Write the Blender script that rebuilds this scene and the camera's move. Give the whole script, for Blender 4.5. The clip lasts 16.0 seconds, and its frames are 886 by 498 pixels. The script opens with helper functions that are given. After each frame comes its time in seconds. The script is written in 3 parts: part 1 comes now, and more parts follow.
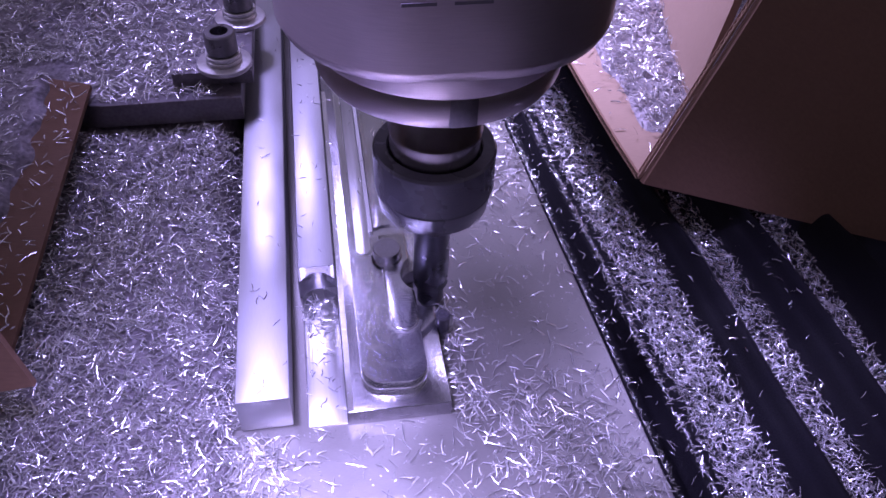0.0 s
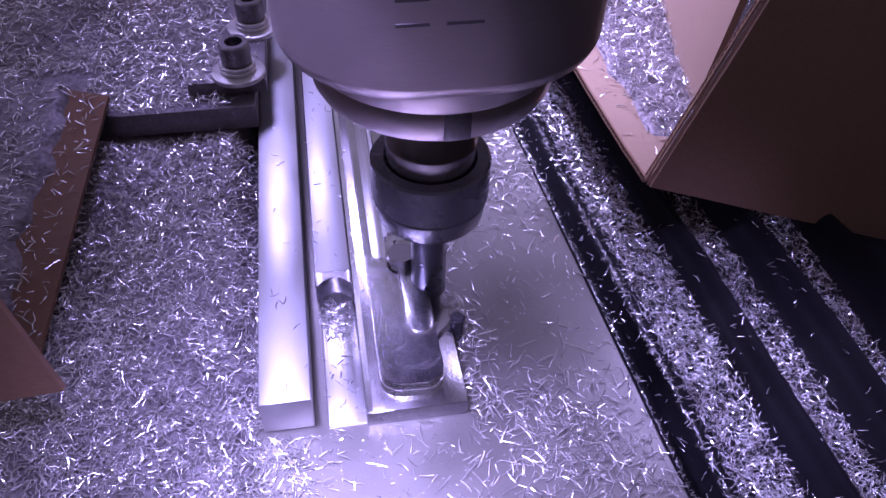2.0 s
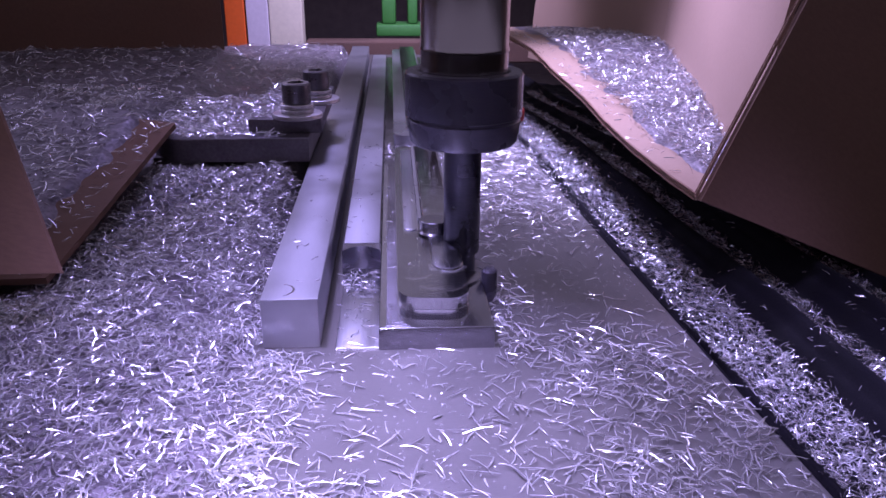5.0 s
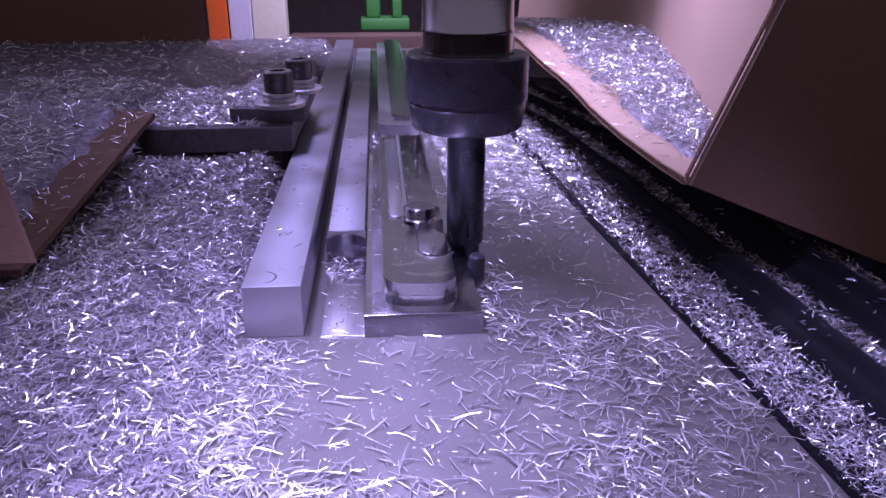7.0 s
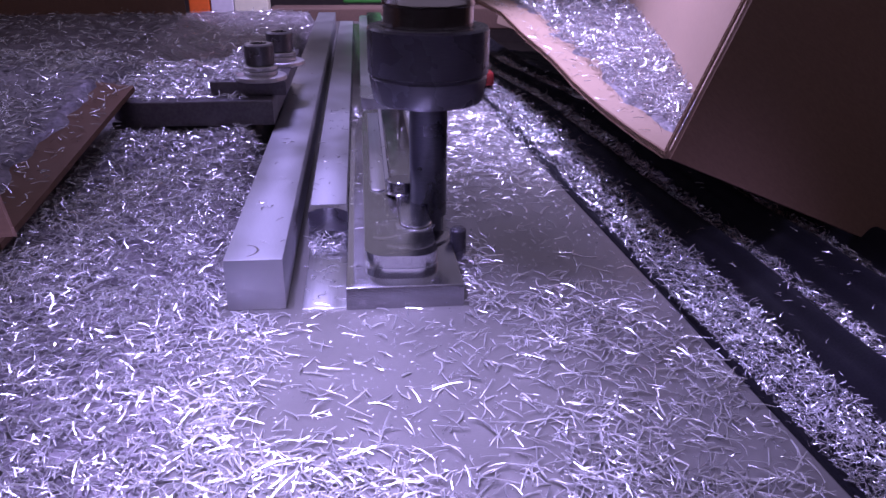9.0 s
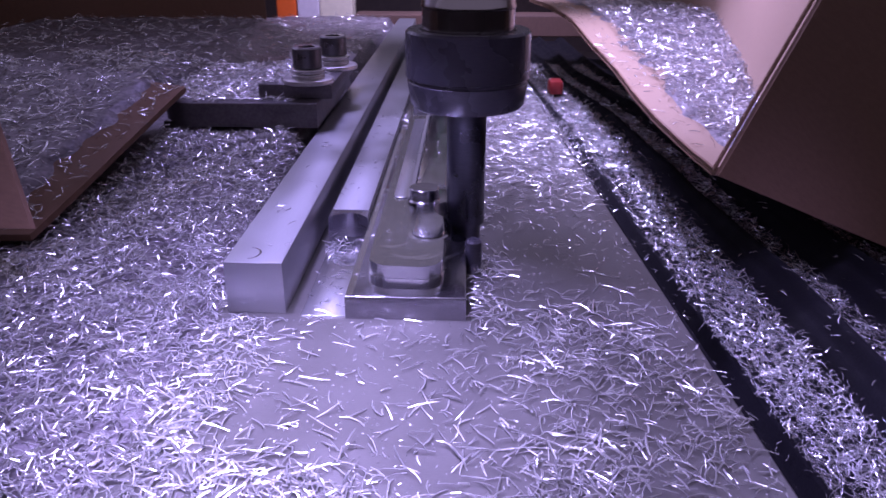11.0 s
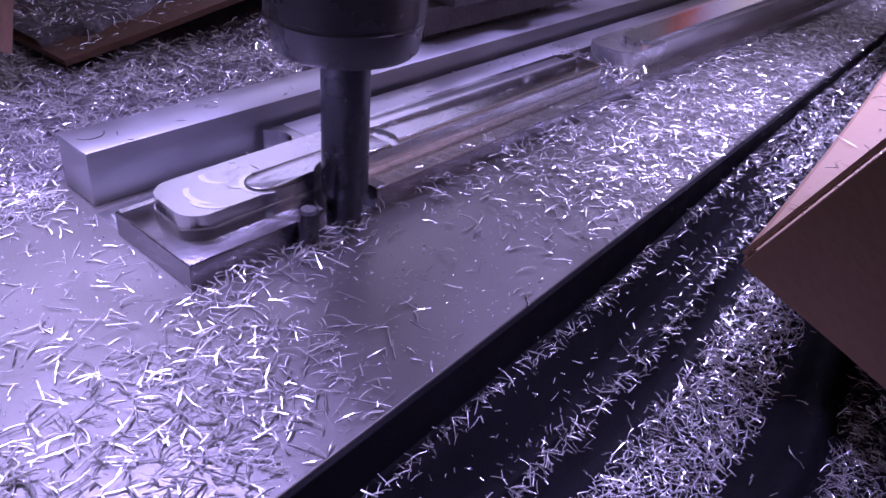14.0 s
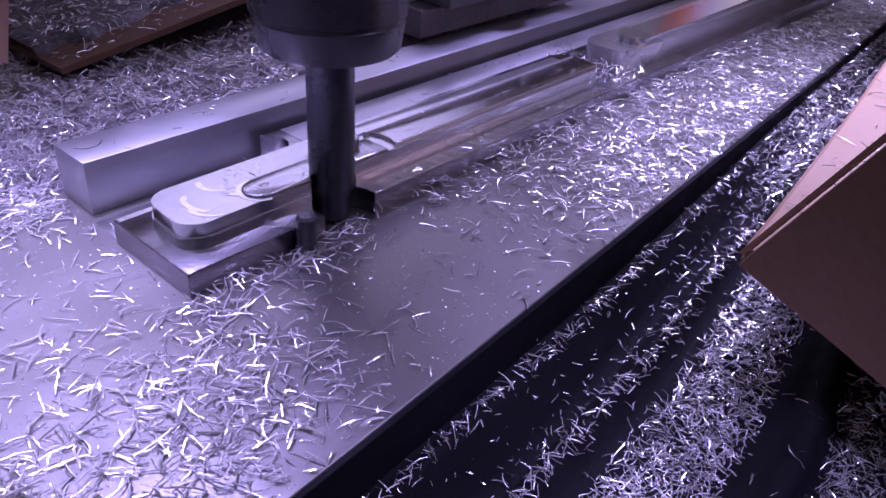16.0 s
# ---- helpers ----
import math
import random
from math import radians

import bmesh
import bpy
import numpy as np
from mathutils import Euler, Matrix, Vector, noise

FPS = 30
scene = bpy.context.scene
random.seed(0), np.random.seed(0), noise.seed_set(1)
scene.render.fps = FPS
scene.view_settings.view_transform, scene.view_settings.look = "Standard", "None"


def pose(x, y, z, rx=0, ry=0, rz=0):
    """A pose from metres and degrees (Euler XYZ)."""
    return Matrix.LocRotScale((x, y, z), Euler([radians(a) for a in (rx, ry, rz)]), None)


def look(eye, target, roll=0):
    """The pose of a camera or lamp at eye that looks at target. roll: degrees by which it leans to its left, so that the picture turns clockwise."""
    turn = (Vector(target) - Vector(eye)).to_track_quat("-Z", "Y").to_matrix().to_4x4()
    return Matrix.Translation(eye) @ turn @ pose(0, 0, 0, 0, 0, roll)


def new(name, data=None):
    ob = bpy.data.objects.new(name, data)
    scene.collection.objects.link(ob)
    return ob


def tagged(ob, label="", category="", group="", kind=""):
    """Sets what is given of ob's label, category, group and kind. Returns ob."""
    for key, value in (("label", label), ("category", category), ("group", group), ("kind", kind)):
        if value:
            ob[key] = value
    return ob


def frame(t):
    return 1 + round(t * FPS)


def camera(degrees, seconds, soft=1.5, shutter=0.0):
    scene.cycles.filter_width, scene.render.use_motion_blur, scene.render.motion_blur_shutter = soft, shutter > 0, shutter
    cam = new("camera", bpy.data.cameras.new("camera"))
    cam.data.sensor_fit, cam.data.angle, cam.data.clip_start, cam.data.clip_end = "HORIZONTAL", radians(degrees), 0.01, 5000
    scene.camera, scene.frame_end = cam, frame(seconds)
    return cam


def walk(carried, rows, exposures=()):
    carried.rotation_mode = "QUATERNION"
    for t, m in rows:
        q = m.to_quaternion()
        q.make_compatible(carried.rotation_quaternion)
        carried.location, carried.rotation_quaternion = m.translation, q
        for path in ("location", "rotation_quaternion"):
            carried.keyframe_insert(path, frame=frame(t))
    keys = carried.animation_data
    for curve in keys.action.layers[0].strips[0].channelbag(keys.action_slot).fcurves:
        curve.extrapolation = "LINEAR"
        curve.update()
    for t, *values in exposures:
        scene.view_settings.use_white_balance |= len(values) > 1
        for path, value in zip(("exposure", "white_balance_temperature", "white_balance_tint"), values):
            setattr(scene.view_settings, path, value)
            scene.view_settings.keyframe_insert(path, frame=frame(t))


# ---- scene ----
cam = camera(59.4, 16.0, soft=1.55, shutter=0.4)
PATH = [
    (0, (0.043, -0.171, 0.267), (0.31, 1.212, -1.154), 2.7),
    (0.5, (0.04, -0.173, 0.271), (0.302, 1.208, -1.151), 2.3),
    (1, (0.035, -0.175, 0.276), (0.322, 1.201, -1.147), 3.2),
    (1.5, (0.036, -0.175, 0.275), (0.316, 1.202, -1.148), 2.8),
    (2, (0.036, -0.175, 0.274), (0.303, 1.209, -1.145), 2.1),
    (2.5, (0.037, -0.174, 0.274), (0.306, 1.212, -1.143), 2.1),
    (3, (0.044, -0.182, 0.258), (0.3, 1.241, -1.124), 2.1),
    (3.5, (0.047, -0.215, 0.187), (0.269, 1.339, -1.053), 3.5),
    (4, (0.039, -0.216, 0.159), (0.272, 1.476, -0.88), 4.1),
    (4.5, (0.043, -0.234, 0.144), (0.199, 1.548, -0.75), 1.4),
    (5, (0.047, -0.247, 0.134), (0.171, 1.611, -0.596), 0.5),
    (7.5, (0.048, -0.242, 0.126), (0.215, 1.61, -0.61), 0.3),
    (8, (0.047, -0.243, 0.125), (0.227, 1.598, -0.634), 0.6),
    (8.5, (0.049, -0.243, 0.125), (0.235, 1.585, -0.665), 0.4),
    (9, (0.049, -0.245, 0.127), (0.241, 1.581, -0.665), 0.5),
    (9.5, (0.052, -0.243, 0.126), (0.242, 1.584, -0.663), 0.5),
    (10, (0.058, -0.241, 0.12), (0.22, 1.596, -0.654), -0.6),
    (12.5, (0.194, -0.185, 0.133), (-0.538, 1.434, -0.783), 3.8),
    (13, (0.244, -0.138, 0.127), (-0.713, 1.277, -0.914), 2.4),
    (13.5, (0.249, -0.105, 0.126), (-0.812, 1.216, -0.936), 4.4),
    (14, (0.25, -0.095, 0.133), (-0.835, 1.209, -0.928), 5.0),
    (14.5, (0.25, -0.093, 0.133), (-0.837, 1.227, -0.905), 4.9),
    (15, (0.247, -0.092, 0.132), (-0.83, 1.22, -0.925), 4.8),
    (15.5, (0.25, -0.092, 0.133), (-0.833, 1.213, -0.928), 4.2),
    (16, (0.25, -0.094, 0.135), (-0.833, 1.206, -0.931), 4.1),
]
walk(cam, [(t, look(eye, target, roll)) for t, eye, target, roll in PATH],
     exposures=[(0.0, 0.28), (3.0, 0.30), (4.0, 0.08), (5.0, 0.26), (10.0, 0.28), (12.5, 0.15), (14.0, 0.32), (16.0, 0.32)])

# ---- light ----
MM = 0.001
world = bpy.data.worlds.new("world")
scene.world = world
world.use_nodes = True
bg = world.node_tree.nodes["Background"]
bg.inputs[0].default_value = (0.315, 0.265, 0.42, 1)
bg.inputs[1].default_value = 0.54


def unseen_spot(name, eye, target, watts, colour, angle=150, size=0.03):
    """A purple-white spot lamp that stands out of view."""
    data = bpy.data.lights.new(name, "SPOT")
    data.energy, data.color, data.spot_size, data.spot_blend, data.shadow_soft_size = watts, colour, radians(angle), 1.0, size
    ob = new(name, data)
    ob.matrix_world = look(eye, target)
    return ob


PURPLE = (0.48, 0.40, 1.0)
unseen_spot("unseen_lamp", (-0.012, 0.006, 0.27), (0.055, -0.05, 0.0), 5.5, PURPLE, 80, 0.010)
# fill lamp without a known source, added to brighten the rubber cover
unseen_spot("unseen_lamp", (0.36, 0.26, 0.45), (0.25, 0.12, -0.03), 2.2, (0.54, 0.46, 1.0), 60, 0.03)
unseen_spot("unseen_lamp", (0.02, -0.09, 0.27), (0.042, -0.060, 0.0), 10.5, (0.54, 0.46, 1.0), 38, 0.02)
# more added fill: far end, bar and left chips, cover folds, carton inside
unseen_spot("unseen_lamp", (0.09, 0.62, 0.34), (0.06, 0.80, 0.05), 12.0, (0.58, 0.49, 1.0), 104, 0.04)
unseen_spot("unseen_lamp", (-0.03, 0.36, 0.42), (0.035, 0.22, 0.0), 5.4, PURPLE, 50, 0.04)
unseen_spot("unseen_lamp", (0.26, 0.0, 0.30), (0.222, 0.03, -0.03), 4.6, PURPLE, 38, 0.02)
unseen_spot("unseen_lamp", (0.13, 0.38, 0.42), (0.235, 0.29, 0.02), 20.0, (0.56, 0.48, 1.0), 60, 0.03)
# area light added to put bright reflections into the metal; no such fixture known
strip = bpy.data.lights.new("reflection_fill", "AREA")
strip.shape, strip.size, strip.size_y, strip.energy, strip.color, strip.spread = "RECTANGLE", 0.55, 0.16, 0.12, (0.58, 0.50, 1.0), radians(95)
new("reflection_fill", strip).matrix_world = look((-0.32, 0.28, 0.27), (0.08, 0.10, 0.02))


# ---- materials ----
def material(name, colour, rough=0.5, metal=0.0, vary=0.25, grain=900.0, patch=40.0, bump=0.15, stretch=(1, 1, 1), island=0.0, shift=None):
    m = bpy.data.materials.new(name)
    m.use_nodes = True
    nodes, links = m.node_tree.nodes, m.node_tree.links
    p = nodes["Principled BSDF"]
    p.inputs["Metallic"].default_value = metal
    at = nodes.new("ShaderNodeTexCoord")
    mp = nodes.new("ShaderNodeMapping")
    mp.inputs["Scale"].default_value = stretch
    links.new(at.outputs["Object"], mp.inputs[0])
    fine, wide = nodes.new("ShaderNodeTexNoise"), nodes.new("ShaderNodeTexNoise")
    fine.inputs["Scale"].default_value, wide.inputs["Scale"].default_value = grain, patch
    fine.inputs["Detail"].default_value, wide.inputs["Detail"].default_value = 3, 4
    links.new(mp.outputs[0], fine.inputs["Vector"])
    links.new(at.outputs["Object"], wide.inputs["Vector"])
    both = nodes.new("ShaderNodeMath")
    both.operation = "ADD"
    links.new(fine.outputs[0], both.inputs[0])
    links.new(wide.outputs[0], both.inputs[1])
    last = both.outputs[0]
    if island:
        geo = nodes.new("ShaderNodeNewGeometry")
        k = nodes.new("ShaderNodeMath")
        k.operation, k.inputs[1].default_value = "MULTIPLY_ADD", island
        links.new(geo.outputs["Random Per Island"], k.inputs[0])
        links.new(last, k.inputs[2])
        last = k.outputs[0]
    ramp = nodes.new("ShaderNodeMapRange")
    ramp.inputs[1].default_value, ramp.inputs[2].default_value = 0.6, 1.4 + island
    ramp.inputs[3].default_value, ramp.inputs[4].default_value = 1 - vary, 1 + vary
    links.new(last, ramp.inputs[0])
    mix = nodes.new("ShaderNodeVectorMath")
    mix.operation = "SCALE"
    mix.inputs[0].default_value = colour
    links.new(ramp.outputs[0], mix.inputs["Scale"])
    links.new(mix.outputs[0], p.inputs["Base Color"])
    rr = nodes.new("ShaderNodeMapRange")
    rr.inputs[1].default_value, rr.inputs[2].default_value = 0.3, 0.7
    rr.inputs[3].default_value, rr.inputs[4].default_value = rough * 0.8, min(1.0, rough * 1.25)
    links.new(wide.outputs[0], rr.inputs[0])
    links.new(rr.outputs[0], p.inputs["Roughness"])
    if bump:
        b = nodes.new("ShaderNodeBump")
        b.inputs["Strength"].default_value, b.inputs["Distance"].default_value = bump, 0.0004
        links.new(fine.outputs[0], b.inputs["Height"])
        links.new(b.outputs[0], p.inputs["Normal"])
    return m


def swirled(m, x, y, period, amount):
    """Adds concentric cutter marks round a place of the object, in millimetres."""
    nodes, links = m.node_tree.nodes, m.node_tree.links
    at, mp, wave = nodes.new("ShaderNodeTexCoord"), nodes.new("ShaderNodeMapping"), nodes.new("ShaderNodeTexWave")
    mp.inputs["Location"].default_value = (-x * MM, -y * MM, 0)
    wave.wave_type, wave.rings_direction = "RINGS", "Z"
    wave.inputs["Scale"].default_value = 0.314 / (period * MM)
    wave.inputs["Distortion"].default_value = 0.8
    links.new(at.outputs["Object"], mp.inputs[0])
    links.new(mp.outputs[0], wave.inputs["Vector"])
    b = nodes.new("ShaderNodeBump")
    b.inputs["Strength"].default_value, b.inputs["Distance"].default_value = amount, 0.0005
    links.new(wave.outputs[0], b.inputs["Height"])
    p = nodes["Principled BSDF"]
    if p.inputs["Normal"].links:
        links.new(p.inputs["Normal"].links[0].from_socket, b.inputs["Normal"])
    links.new(b.outputs[0], p.inputs["Normal"])
    return m


PLATE = material("ground_aluminium_plate", (0.215, 0.205, 0.20), 0.33, 0.62, 0.12, 500, 25, 0.10, (1, 6, 1))
# darker copy of the milled aluminium, with the shade of its sides painted in
MILLED_SHADED = material("shaded_aluminium", (0.36, 0.35, 0.38), 0.22, 1.0, 0.15, 700, 40, 0.15, (1, 1, 6))
BAR = material("brushed_aluminium_bar", (0.42, 0.42, 0.44), 0.40, 0.9, 0.08, 700, 30, 0.08, (6, 0.3, 6))
MILLED = material("milled_aluminium", (0.80, 0.80, 0.82), 0.20, 1.0, 0.08, 900, 25, 0.10, (0.6, 3, 1))
MILLED_LONG = material("long_milled_aluminium", (0.70, 0.70, 0.73), 0.29, 1.0, 0.10, 260, 8, 0.16, (6, 0.06, 1))
MILLED_TOP = material("swirled_milled_aluminium", (0.62, 0.62, 0.65), 0.15, 1.0, 0.14, 700, 40, 0.18, (1, 5, 1))
SWIRL = swirled(material("arc_milled_aluminium", (0.55, 0.55, 0.58), 0.20, 1.0, 0.16, 700, 60, 0.2, (1, 3, 1)), 4, 24, 1.3, 0.05)
SATIN = material("turned_spindle_steel", (0.46, 0.40, 0.40), 0.34, 0.9, 0.10, 500, 20, 0.06, (0.3, 0.3, 8))
SHAFT = material("polished_shaft_steel", (0.45, 0.42, 0.42), 0.22, 1.0, 0.10, 600, 40, 0.05, (0.3, 0.3, 8))
BLACK = material("black_oxide_steel", (0.07, 0.066, 0.082), 0.27, 0.3, 0.25, 700, 60, 0.06, (0.4, 0.4, 4))
CARBIDE = material("grey_coated_carbide", (0.10, 0.10, 0.12), 0.30, 0.9, 0.20, 900, 90, 0.05, (0.4, 0.4, 3))
CLAMP = material("dark_clamp_steel", (0.17, 0.155, 0.17), 0.42, 0.6, 0.35, 600, 50, 0.2)
ZINC = material("zinc_plated_steel", (0.66, 0.64, 0.66), 0.36, 0.85, 0.15, 700, 90, 0.08)
SCREW = material("dark_zinc_screw", (0.20, 0.19, 0.20), 0.32, 0.9, 0.2, 700, 90, 0.08)
RUBBER = material("black_rubber_cover", (0.008, 0.0075, 0.010), 0.82, 0.0, 0.4, 1400, 60, 0.5)
RUBBER.node_tree.nodes["Principled BSDF"].inputs["Specular IOR Level"].default_value = 0.12
# corrugated card darkened below its own colour: the flaps' shade is painted in
CARD_SHADED = material("shaded_brown_card", (0.17, 0.095, 0.06), 0.85, 0.0, 0.14, 300, 12, 0.25, (1, 8, 1))
# the same card in a middle tone
CARD_MID = material("mid_brown_card", (0.25, 0.145, 0.095), 0.85, 0.0, 0.14, 300, 12, 0.22, (1, 6, 1))
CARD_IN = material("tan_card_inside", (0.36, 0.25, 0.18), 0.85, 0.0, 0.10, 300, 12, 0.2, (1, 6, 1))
CARD_EDGE = material("cut_card_edge", (0.42, 0.28, 0.19), 0.9, 0.0, 0.5, 700, 200, 0.6)
CHIP = material("aluminium_chips", (0.72, 0.71, 0.73), 0.24, 0.78, 0.6, 300, 60, 0.0, island=1.2)
# same aluminium as the chips, darkened to paint the shade between them
SWARF_SHADED = material("shade_dark_swarf", (0.18, 0.16, 0.18), 0.5, 0.4, 0.8, 450, 90, 1.0)
ORANGE = material("orange_painted_steel", (0.75, 0.13, 0.02), 0.45, 0.0, 0.1, 200, 10, 0.05)
LILAC = material("pale_painted_steel", (0.62, 0.58, 0.62), 0.5, 0.0, 0.1, 200, 10, 0.05)
CREAM = material("cream_painted_steel", (0.66, 0.62, 0.46), 0.5, 0.0, 0.1, 200, 10, 0.05)
GREEN = material("green_painted_casting", (0.045, 0.20, 0.035), 0.55, 0.0, 0.2, 200, 15, 0.1)
BROWN = material("dark_brown_wood", (0.12, 0.07, 0.05), 0.8, 0.0, 0.3, 200, 10, 0.2, (8, 1, 1))
DARK = material("dark_surround", (0.06, 0.045, 0.04), 0.9, 0.0, 0.3, 60, 4, 0.1)
MARK = material("grey_etched_mark", (0.12, 0.11, 0.12), 0.5, 0.4, 0.1, 300, 30, 0.0)
RED = material("red_plastic", (0.45, 0.05, 0.05), 0.4, 0.0, 0.1, 300, 30, 0.05)


# ---- mesh helpers ----
def finish(name, bm, mat, parent=None, smooth=None):
    me = bpy.data.meshes.new(name)
    bmesh.ops.recalc_face_normals(bm, faces=bm.faces)
    if smooth is not None:
        for f in bm.faces:
            f.smooth = True
        for e in bm.edges:
            e.smooth = len(e.link_faces) == 2 and e.calc_face_angle(0) < radians(smooth)
    bm.to_mesh(me)
    bm.free()
    me.materials.append(mat)
    ob = new(name, me)
    if parent:
        ob.parent = parent
    return ob


def part(name, bm, mat, parent, label="", smooth=35):
    ob = finish(name, bm, mat, parent, smooth)
    return tagged(ob, label) if label else ob


def slab(x0, x1, y0, y1, z0, z1, bevel=0.4):
    """A box between bounds in millimetres, with broken edges."""
    bm = bmesh.new()
    bmesh.ops.create_cube(bm, size=1, matrix=Matrix.Translation(((x0 + x1) / 2 * MM, (y0 + y1) / 2 * MM, (z0 + z1) / 2 * MM)) @ Matrix.Diagonal(((x1 - x0) * MM, (y1 - y0) * MM, (z1 - z0) * MM, 1)))
    if bevel:
        bmesh.ops.bevel(bm, geom=bm.edges[:], offset=bevel * MM, segments=2, affect="EDGES", profile=0.5)
    return bm


def prism(points, z0, z1, bevel=0.4):
    """An upright prism over an outline in millimetres."""
    bm = bmesh.new()
    low = [bm.verts.new((x * MM, y * MM, z0 * MM)) for x, y in points]
    top = [bm.verts.new((x * MM, y * MM, z1 * MM)) for x, y in points]
    bm.faces.new(low[::-1])
    lid = bm.faces.new(top)
    n = len(points)
    for i in range(n):
        bm.faces.new((low[i], low[(i + 1) % n], top[(i + 1) % n], top[i]))
    if bevel:
        bmesh.ops.bevel(bm, geom=list(lid.edges), offset=bevel * MM, segments=2, affect="EDGES", profile=0.5)
    return bm


def arc(cx, cy, r, a0, a1, n=14):
    return [(cx + r * math.cos(radians(a0 + (a1 - a0) * i / n)), cy + r * math.sin(radians(a0 + (a1 - a0) * i / n))) for i in range(n + 1)]


def rounded(x0, x1, y0, y1, r_front, r_back):
    """A rectangle with rounded front and back corners."""
    return (arc(x0 + r_front, y0 + r_front, r_front, 180, 270) + arc(x1 - r_front, y0 + r_front, r_front, 270, 360)
            + arc(x1 - r_back, y1 - r_back, r_back, 0, 90) + arc(x0 + r_back, y1 - r_back, r_back, 90, 180))


def turned(profile, n=72):
    """A lathe shape: (radius, height) pairs in millimetres round the z axis."""
    bm = bmesh.new()
    rings = []
    for r, z in profile:
        if r < 1e-6:
            rings.append([bm.verts.new((0, 0, z * MM))])
        else:
            rings.append([bm.verts.new((r * MM * math.cos(2 * math.pi * i / n), r * MM * math.sin(2 * math.pi * i / n), z * MM)) for i in range(n)])
    for a, b in zip(rings, rings[1:]):
        for i in range(n):
            j = (i + 1) % n
            if len(a) == 1:
                bm.faces.new((a[0], b[i], b[j]))
            elif len(b) == 1:
                bm.faces.new((a[i], b[0], a[j]))
            else:
                bm.faces.new((a[i], b[i], b[j], a[j]))
    return bm


def moved(bm, x, y, z):
    bmesh.ops.translate(bm, vec=(x * MM, y * MM, z * MM), verts=bm.verts)
    return bm


def empty(name, x=0, y=0, z=0):
    ob = new(name)
    ob.empty_display_size = 0.01
    ob.location = (x * MM, y * MM, z * MM)
    return ob


def edge_x(y):
    """The plate's long side edge, in millimetres."""
    return 155.5 - 0.06 * y


def sheet(name, mat, fx, nu, nv):
    """A grid mesh from a function of u and v in 0..1, in millimetres."""
    verts = [tuple(c * MM for c in fx(i / nu, j / nv)) for j in range(nv + 1) for i in range(nu + 1)]
    faces = [(j * (nu + 1) + i, j * (nu + 1) + i + 1, (j + 1) * (nu + 1) + i + 1, (j + 1) * (nu + 1) + i) for j in range(nv) for i in range(nu)]
    me = bpy.data.meshes.new(name)
    me.from_pydata(verts, [], faces)
    me.polygons.foreach_set("use_smooth", [True] * len(faces))
    me.materials.append(mat)
    return new(name, me)


# ---- setting ----
bm = prism([(-330, -330), (edge_x(-330), -330), (edge_x(790), 790), (-330, 790)], -14, 0, 0.5)
tagged(finish("machine_plate", bm, PLATE), "grey ground aluminium fixture plate strewn with metal chips", "plate", kind="structure")


# black strip put over the plate's side to paint the shade there
side = [(edge_x(-330) - 3, -330), (edge_x(-330) + 1.5, -330), (edge_x(790) + 1.5, 790), (edge_x(790) - 3, 790)]
tagged(finish("shaded_plate_edge", prism(side, -26, -0.6, 0.3), RUBBER), "black strip standing in for the shaded side of the fixture plate", "trim", kind="structure")

FOLD = [(0, -17), (3, -17.5), (5, -15), (6.5, -14), (8, -15.5), (11, -24), (15, -33), (19, -35), (23, -30), (26, -25), (27.5, -24), (29, -26), (31, -31), (35, -34), (42, -34),
        (64, -33), (72, -27), (78, -21.5), (80, -21), (82, -23), (86, -33), (92, -35), (108, -34), (117, -28), (124, -22), (126, -21.5), (128, -24), (133, -35), (155, -35), (172, -24), (174, -24), (185, -40), (200, -80), (330, -90)]


def fold_z(u):
    for (a, za), (b, zb) in zip(FOLD, FOLD[1:]):
        if u <= b:
            k = max(0.0, (u - a) / (b - a))
            k = k * k * (3 - 2 * k)
            return za + (zb - za) * k
    return FOLD[-1][1]


def fold_scale(y):
    return max(0.55, 1 - max(0, y - 90) / 1000.0)


def fold_depth(y):
    """The pleats flatten out towards the far end."""
    k = min(1.0, max(0.0, (y - 60) / 300.0))
    return 1 - 0.55 * k * k * (3 - 2 * k)


def cover(u, v):
    y = -330 + 1120 * v
    w = 330 * u
    wob = noise.noise(Vector((w * 0.02, y * 0.008, 3))) * 2.2
    return (edge_x(y) - 6 + w * fold_scale(y) + wob * min(1, w / 20), y, fold_z(max(0, w - 6)) * fold_depth(y) + noise.noise(Vector((w * 0.05, y * 0.02, 0))) * 1.2)


tagged(sheet("way_cover", RUBBER, cover, 220, 150), "black pleated rubber way cover with chips in its folds", "cover", kind="structure")

bm = slab(-900, 900, -900, 1500, -140, -120, 0)
tagged(finish("floor", bm, DARK), "dark machine bed below the plate", "floor", kind="structure")
# walls added to close the scene, kept low so ambient light gets in
for x0, x1, y0, y1, n in ((-900, 900, 1400, 1420, "wall_north"), (-900, 900, -900, -880, "wall_south"), (-920, -900, -900, 1420, "wall_west"), (900, 920, -900, 1420, "wall_east")):
    tagged(finish(n, slab(x0, x1, y0, y1, -140, 300, 0), DARK), "plain dark wall added round the scene", "wall", kind="structure")

# ---- bar ----
bar = tagged(empty("guide_bar", 10, 0, 0), "square brushed aluminium bar lying along the workpiece", "bar")
part("bar_body", moved(slab(0, 20, 0, 720, 0, 19, 0.35), -10, 0, 0), BAR, bar)
pts = arc(0, 0, 5.2, -70, 80, 16) + [(x * 0.87 - 0.1, y * 0.95) for x, y in arc(0, 0, 5.2, 80, -70, 16)]
